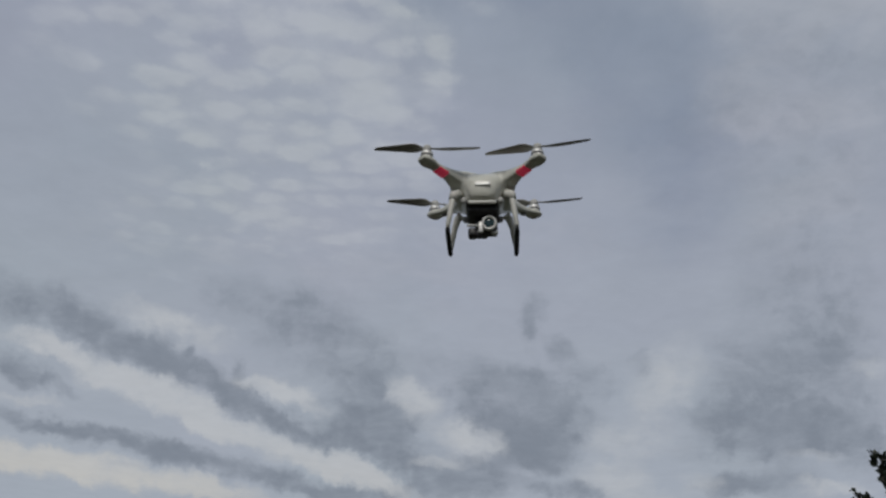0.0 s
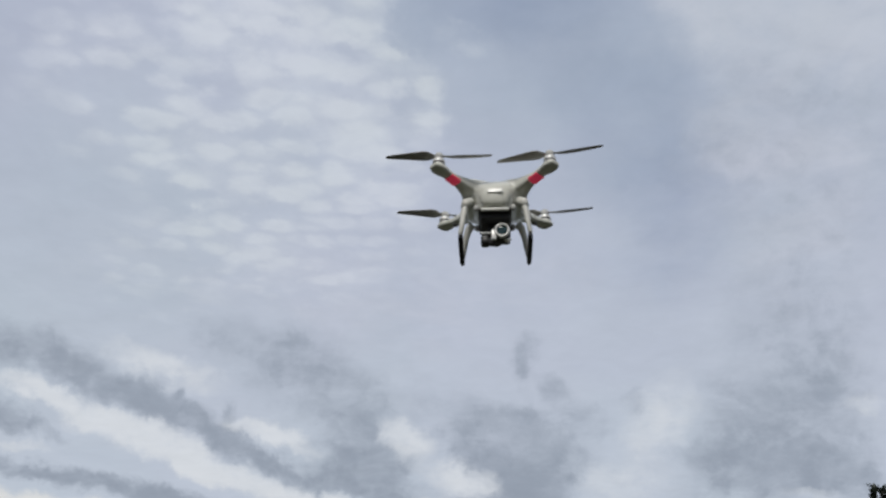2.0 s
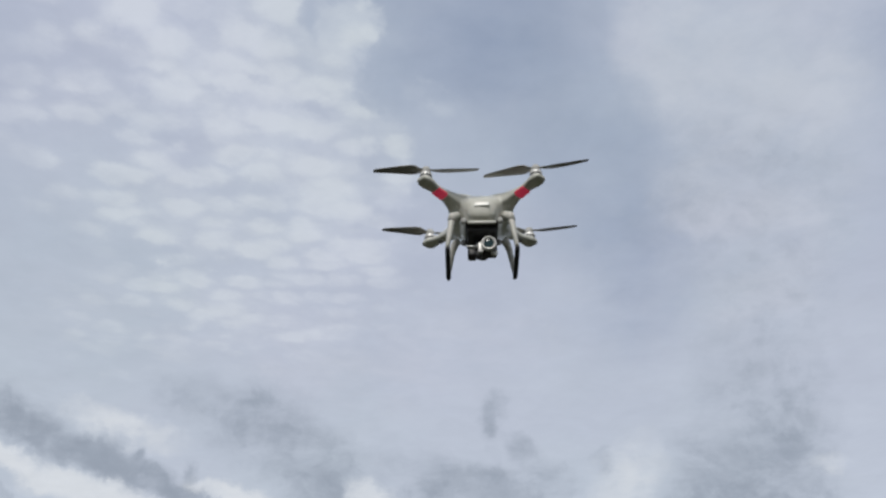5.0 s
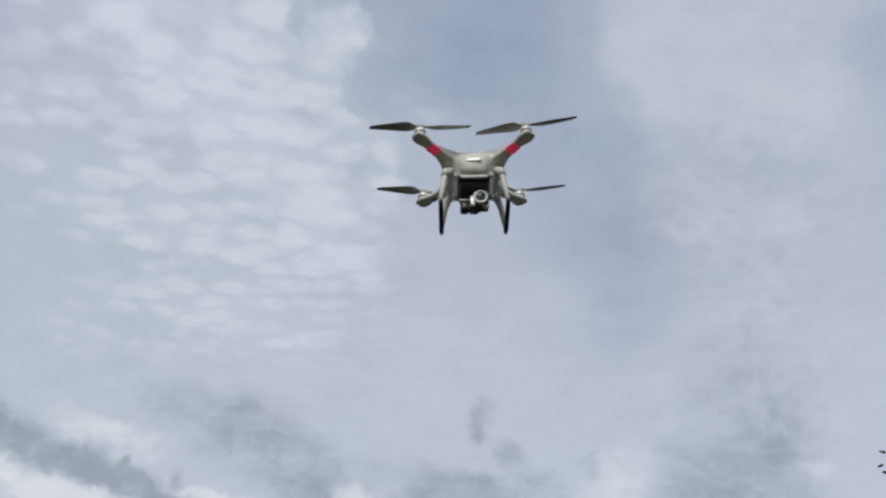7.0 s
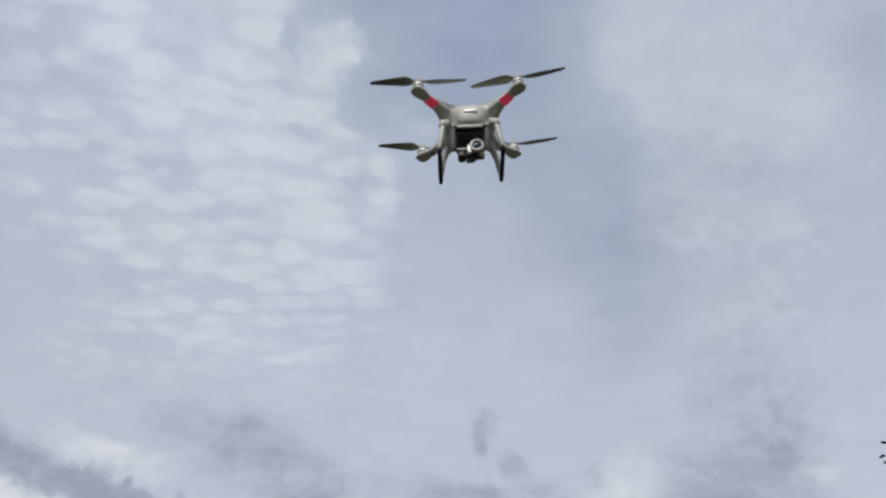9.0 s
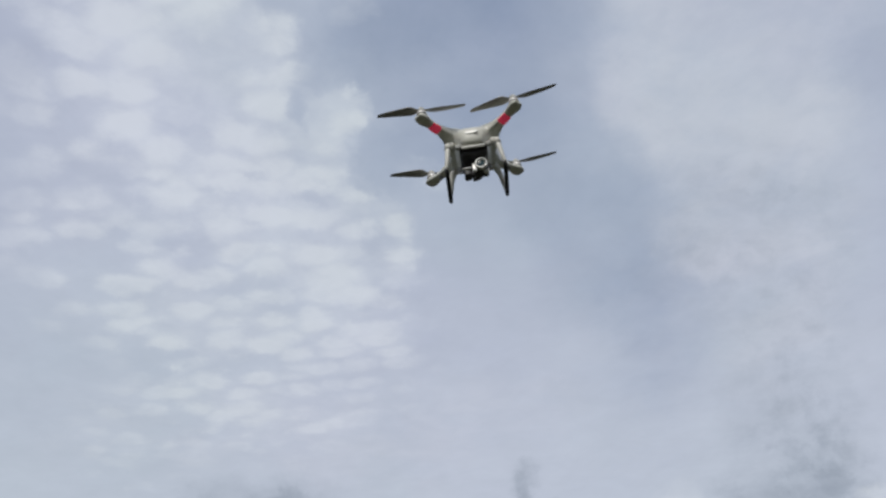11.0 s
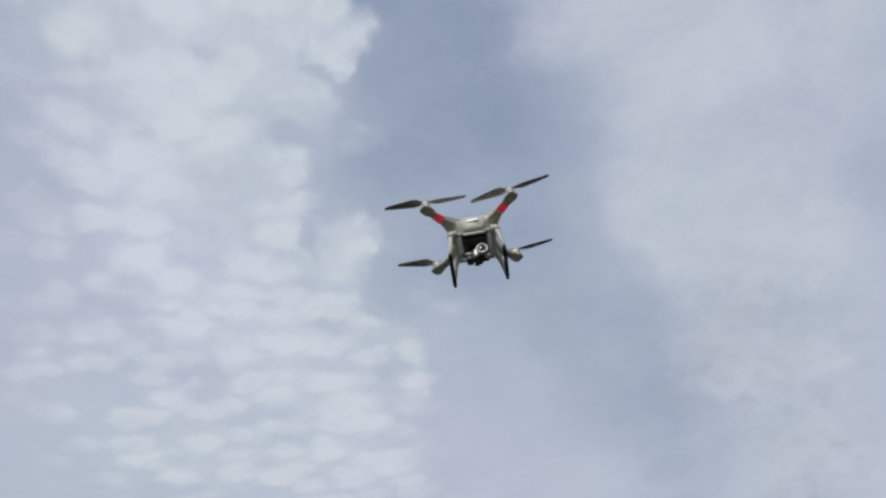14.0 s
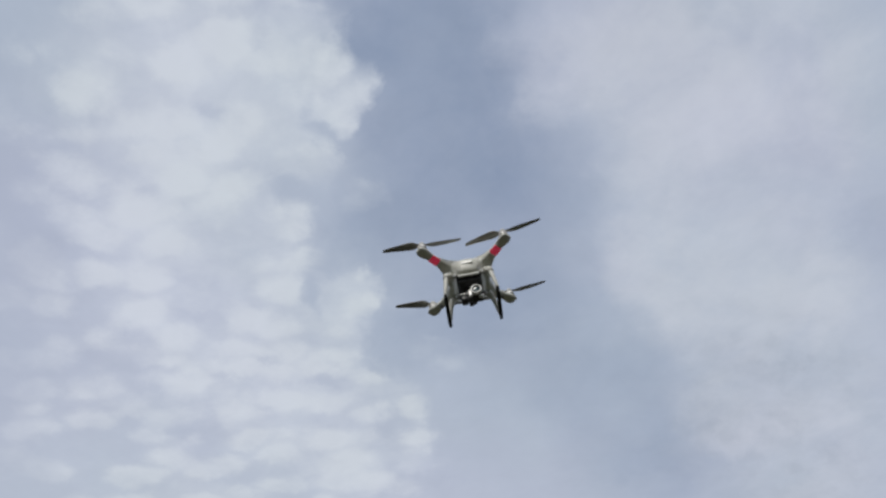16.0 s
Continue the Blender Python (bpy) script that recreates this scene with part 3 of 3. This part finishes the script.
rotor(-1, 1, 188)
rotor(1, 1, -8)

# red lamps let into the undersides of the front arms
for s in (-1, 1):
    d = Vector((s, -1, 0)).normalized()
    u = Vector((-d.y, d.x, 0))
    bm = bmesh.new()
    rr = []
    for r, z, w, h in ((0.1185, -0.0372, 0.0120, 0.0118), (0.1205, -0.0368, 0.0139, 0.0134), (0.132, -0.0356, 0.0133, 0.0122), (0.1445, -0.0340, 0.0132, 0.0112), (0.1465, -0.0337, 0.0112, 0.0098)):
        rr.append([p if p.z < z - 0.003 else Vector((p.x, p.y, z - 0.003)) for p in arm_ring(d * r + Vector((0, 0, z)), u, w, h)])
    loft(bm, rr)
    part("arm_lamp", bm, RED, drone, "red glowing lamp strip under the arm")
for s in (-1, 1):
    d = Vector((s, 1, 0)).normalized()
    part("rear_lamp", lathe([(0.006, -0.003), (0.0075, -0.001), (0.0075, 0.002)], (0, 0, 1), d * 0.135 + Vector((0, 0, -0.0440)), 16), GREY, drone, "unlit grey lamp cover under the rear arm")


def skid(s):
    """One landing skid: two splayed legs, a bottom rail and its rubber sole."""
    front = [(0.054 * s, -0.052, -0.074), (0.064 * s, -0.056, -0.082), (0.069 * s, -0.058, -0.100), (0.073 * s, -0.0595, -0.130), (0.0768 * s, -0.060, -0.160), (0.077 * s, -0.057, -0.171)]
    rear = [(0.052 * s, 0.040, -0.078), (0.062 * s, 0.046, -0.088), (0.068 * s, 0.050, -0.108), (0.073 * s, 0.055, -0.140), (0.0766 * s, 0.058, -0.163), (0.077 * s, 0.056, -0.171)]
    leg = part("landing_skid", tube(front, [0.0120, 0.0105, 0.0084, 0.0068, 0.0058, 0.0048], 12, 0.9), LEG, drone, "white plastic landing skid with black rubber sole")
    part("leg", tube(rear, [0.0115, 0.0098, 0.0076, 0.0062, 0.0052, 0.0044], 12, 0.9), LEG, leg)
    part("knuckle", tube([(0.048 * s, -0.044, -0.078), (0.056 * s, -0.051, -0.073), (0.065 * s, -0.057, -0.080), (0.068 * s, -0.0585, -0.094)], [0.008, 0.0105, 0.0112, 0.0092], 12), LEG, leg)
    rail = [(0.077 * s, -0.060, -0.168), (0.077 * s, -0.045, -0.1725), (0.077 * s, 0.0, -0.1735), (0.077 * s, 0.045, -0.1725), (0.077 * s, 0.060, -0.168)]
    part("rail", tube(rail, [0.0038, 0.0042, 0.0042, 0.0042, 0.0038], 12), LEG, leg)
    sole = [(0.0770 * s, -0.0625, -0.163), (0.0772 * s, -0.0635, -0.168), (0.077 * s, -0.060, -0.173), (0.077 * s, -0.045, -0.1768), (0.077 * s, 0.0, -0.1775), (0.077 * s, 0.045, -0.1768), (0.077 * s, 0.0605, -0.173)]
    part("rubber_sole", tube(sole, [0.0034, 0.0046, 0.0053, 0.0056, 0.0056, 0.0056, 0.0048], 12), RUBBER, leg, "black rubber sole")


skid(-1)
skid(1)

# nose panel, proud of the shell, and its badge


def nose_panel():
    bm = bmesh.new()
    rows_ = []
    for z, front, half in ((-0.1020, -0.0860, 0.022), (-0.1005, -0.0876, 0.0275), (-0.092, -0.0905, 0.0320), (-0.080, -0.0925, 0.0355), (-0.066, -0.0925, 0.0385),
                           (-0.054, -0.0885, 0.0400), (-0.044, -0.0815, 0.0400), (-0.0425, -0.0795, 0.0385)):
        line = []
        for i in range(13):
            k = -1 + i / 6
            x = half * k
            y = front + 0.090 * (1 - (1 - abs(x / 0.057) ** 2.8) ** (1 / 2.8)) + 0.0050 * abs(k) ** 5
            line.append((x, y, z))
        rows_.append([Vector(p) for p in line] + [Vector((p[0] * 0.95, p[1] + 0.007, p[2])) for p in line[::-1]])
    return loft(bm, rows_)


part("nose_panel", nose_panel(), SHELL, drone)
part("nose_badge", box((0.034, 0.0028, 0.0088), (0.001, -0.0946, -0.0730), 0.0012, (-3, 0, -4)), BADGE, drone, "small bright silver badge on the nose")
for s in (-1, 1):
    part("seam_plug", lathe([(0.002, 0.0), (0.0035, 0.001), (0.0035, 0.004), (0.002, 0.005)], (0, 0, -1), (0.040 * s, -0.066, -0.098), 14), GREY, drone)

# ---- gimbal and its camera ----
gimbal = part("gimbal_mount", box((0.074, 0.094, 0.010), (0, -0.030, -0.1105), 0.004), BLACK, drone, "black gimbal mount with silver camera")
part("front_bar", box((0.064, 0.006, 0.0085), (0, -0.0785, -0.1115), 0.0028), LEG, gimbal, "white front bar")
for x in (-0.041, 0.041):
    for y in (-0.078, 0.008):
        part("damper", lathe([(0.003, -0.013), (0.0058, -0.010), (0.0064, -0.005), (0.0058, -0.001), (0.003, 0.002)], (0, 0, 1), (x, y, -0.102), 16), PALE, gimbal, "pale grey rubber damper")
    part("damper_arm", box((0.012, 0.008, 0.004), (x * 0.9, -0.076, -0.110), 0.0015), BLACK, gimbal)
part("lower_plate", box((0.066, 0.080, 0.012), (0, -0.028, -0.1215), 0.004), BLACK, gimbal)
part("yaw_motor", lathe([(0.012, -0.024), (0.0165, -0.022), (0.0175, -0.016), (0.0175, -0.002), (0.015, 0.0)], (0, 0, 1), (0.0, -0.022, -0.124), 24), BLACK, gimbal)
part("yaw_arm", box((0.014, 0.034, 0.010), (-0.004, -0.0050, -0.150), 0.003), BLACK, gimbal)
part("roll_motor", lathe([(0.013, 0.0), (0.0145, 0.002), (0.0145, 0.016), (0.012, 0.018)], (0, -1, 0), (0.002, -0.0030, -0.152), 24), BLACK, gimbal)
part("roll_arm", box((0.034, 0.006, 0.0065), (-0.018, -0.0370, -0.1485), 0.002), SILVER, gimbal, "silver gimbal arm")
part("bracket", box((0.0115, 0.008, 0.028), (-0.0035, -0.0460, -0.1580), 0.0025), SILVER, gimbal, "silver camera bracket")
part("side_motor", box((0.020, 0.026, 0.021), (-0.0225, -0.0270, -0.1640), 0.005), BLACK, gimbal)
cam_body = part("camera_body", box((0.040, 0.032, 0.032), (0.014, -0.0290, -0.1520), 0.006), BLACK, gimbal, "small black camera with silver lens ring")
part("lens_ring", lathe([(0.0145, 0.0), (0.0168, 0.001), (0.0174, 0.008), (0.0172, 0.0125), (0.0164, 0.0138), (0.0126, 0.0138), (0.0118, 0.0115), (0.011, 0.009)], (0, -1, -0.13), (0.015, -0.0420, -0.1490), 28), SILVER, cam_body, "silver lens ring")
part("lens", lathe([(0.0124, 0.0), (0.0124, 0.0105), (0.006, 0.0109), (0.002, 0.0110)], (0, -1, -0.13), (0.015, -0.0420, -0.1490), 24), LENS, cam_body, "dark glass lens")
part("lower_bracket", box((0.015, 0.012, 0.012), (0.0270, -0.0370, -0.1660), 0.003, (0, 30, 0)), SILVER, gimbal, "silver lower bracket")
part("sensor_pod", lathe([(0.004, -0.010), (0.0085, -0.007), (0.0095, 0.0), (0.009, 0.006)], (0, 0, 1), (-0.008, -0.0350, -0.1700), 20), BLACK, gimbal)
for x in (-0.044, 0.044):
    part("cable", tube([(x * 0.9, 0.008, -0.108), (x, 0.0, -0.118), (x * 0.8, -0.01, -0.126)], [0.002, 0.002, 0.002], 8), GREY, gimbal)

# ---- tree beside the field of view ----
rng = random.Random(7)
tree = new("tree")
tree.location = (9.41, 11.11, 0)
tree.scale = (1, 1, 1.045)
tagged(tree, "dark leafy tree with upright twigs against the sky", "tree")


def leaf(bm, at, way, size):
    """A bowed oval leaf of six corners."""
    way = way.normalized()
    side = way.cross(Vector((rng.uniform(-1, 1), rng.uniform(-1, 1), rng.uniform(-1, 1)))).normalized() * size * 0.27
    bow = way.cross(side).normalized() * size * 0.1
    p = [at, at + way * size * 0.3 + side + bow, at + way * size * 0.72 + side * 0.85 + bow, at + way * size,
         at + way * size * 0.72 - side * 0.85 + bow, at + way * size * 0.3 - side + bow]
    v = [bm.verts.new(q) for q in p]
    bm.faces.new((v[0], v[1], v[2], v[3]))
    bm.faces.new((v[0], v[3], v[4], v[5]))


wood, leaves = bmesh.new(), bmesh.new()


def shoot(start, end, thick, leaf_size=0.085, step=0.05):
    """A twig with leaves all along its outer part."""
    start, end = Vector(start), Vector(end)
    bend = Vector((rng.uniform(-1, 1), rng.uniform(-1, 1), 0.4)) * (end - start).length * 0.08
    pts = [start.lerp(end, k / 4) + bend * math.sin(math.pi * k / 4) for k in range(5)]
    tube(pts, [thick * (1 - 0.75 * k / 4) for k in range(5)], 5, bm=wood)
    length = (end - start).length
    n = max(3, int(length / step))
    for k in range(n):
        f = 0.25 + 0.78 * k / n
        i = min(3, int(f * 4))
        p = pts[i].lerp(pts[i + 1], min(1, f * 4 - i))
        for _ in range(2):
            w = (end - start).normalized() * 0.7 + Vector((rng.uniform(-1, 1), rng.uniform(-1, 1), rng.uniform(-0.7, 0.9)))
            leaf(leaves, p, w, leaf_size * rng.uniform(0.7, 1.25))


trunk_top = Vector((0.05, 0.0, 3.4))
part("trunk", tube([(0, 0, -0.05), (0.03, 0.02, 1.0), (-0.03, 0.03, 2.2), trunk_top], [0.22, 0.17, 0.14, 0.10], 12), BARK, tree)
for k in range(60):
    a = k * 2.399
    up = rng.uniform(0.0, 0.96)
    reach = 1.9 * math.sqrt(max(0.04, 1 - (1.5 * up - 0.5) ** 2)) * rng.uniform(0.8, 1.0)
    tip = Vector((math.cos(a) * reach, math.sin(a) * reach, 3.1 + 3.5 * up))
    root = Vector((0, 0, rng.uniform(2.2, 3.3)))
    mid = root.lerp(tip, 0.5) + Vector((0, 0, -0.15))
    tube([root, mid, tip], [0.05, 0.03, 0.012], 6, bm=wood)
    for j in range(12):
        s = mid.lerp(tip, rng.uniform(0.0, 1.0))
        e = s + Vector((rng.uniform(-0.4, 0.4), rng.uniform(-0.4, 0.4), rng.uniform(-0.1, 0.4)))
        shoot(s, e, 0.008)
# long side limb that ends in a few upright leafy shoots
side = [Vector((0, 0, 2.9)), Vector((-1.1, 0.6, 3.7)), Vector((-2.12, 1.33, 4.5)), Vector((-2.55, 1.55, 4.85))]
tube(side, [0.06, 0.04, 0.022, 0.012], 6, bm=wood)
for dx, top in ((-2.32, 5.66), (-2.24, 5.60), (-2.16, 5.62), (-2.07, 5.55), (-1.96, 5.6), (-2.22, 5.3), (-2.07, 5.2)):
    shoot(side[2] + Vector((0.12 * rng.random(), 0, 0.1)), (dx, 1.43 + 0.15 * (dx + 2.32), top), 0.012, 0.115, 0.032)
for dx, top in ((-2.68, 5.10), (-2.58, 4.97), (-2.49, 5.0), (-2.40, 4.95), (-2.76, 4.92)):
    shoot(side[3] + Vector((0.1 * rng.random(), 0, 0)), (dx, 1.61 + 0.15 * (dx + 2.62), top), 0.009, 0.105, 0.034)
# sparse leader above the crown, with a few leaves at its tip
shoot((-0.65, 0.50, 6.1), (-1.18, 0.85, 6.80), 0.010, 0.09, 0.16)
for tip_, way_ in (((-1.28, 0.91, 6.68), (-0.9, 0.3, -0.25)), ((-1.20, 0.87, 6.86), (-0.8, 0.3, 0.3)), ((-1.25, 0.90, 6.52), (-0.9, 0.2, 0.4))):
    leaf(leaves, Vector(tip_), Vector(way_), 0.13)
part("limbs", wood, BARK, tree, "dark brown limbs and twigs")
part("crown", leaves, LEAF, tree, "crown of many small dark green leaves", smooth=False)
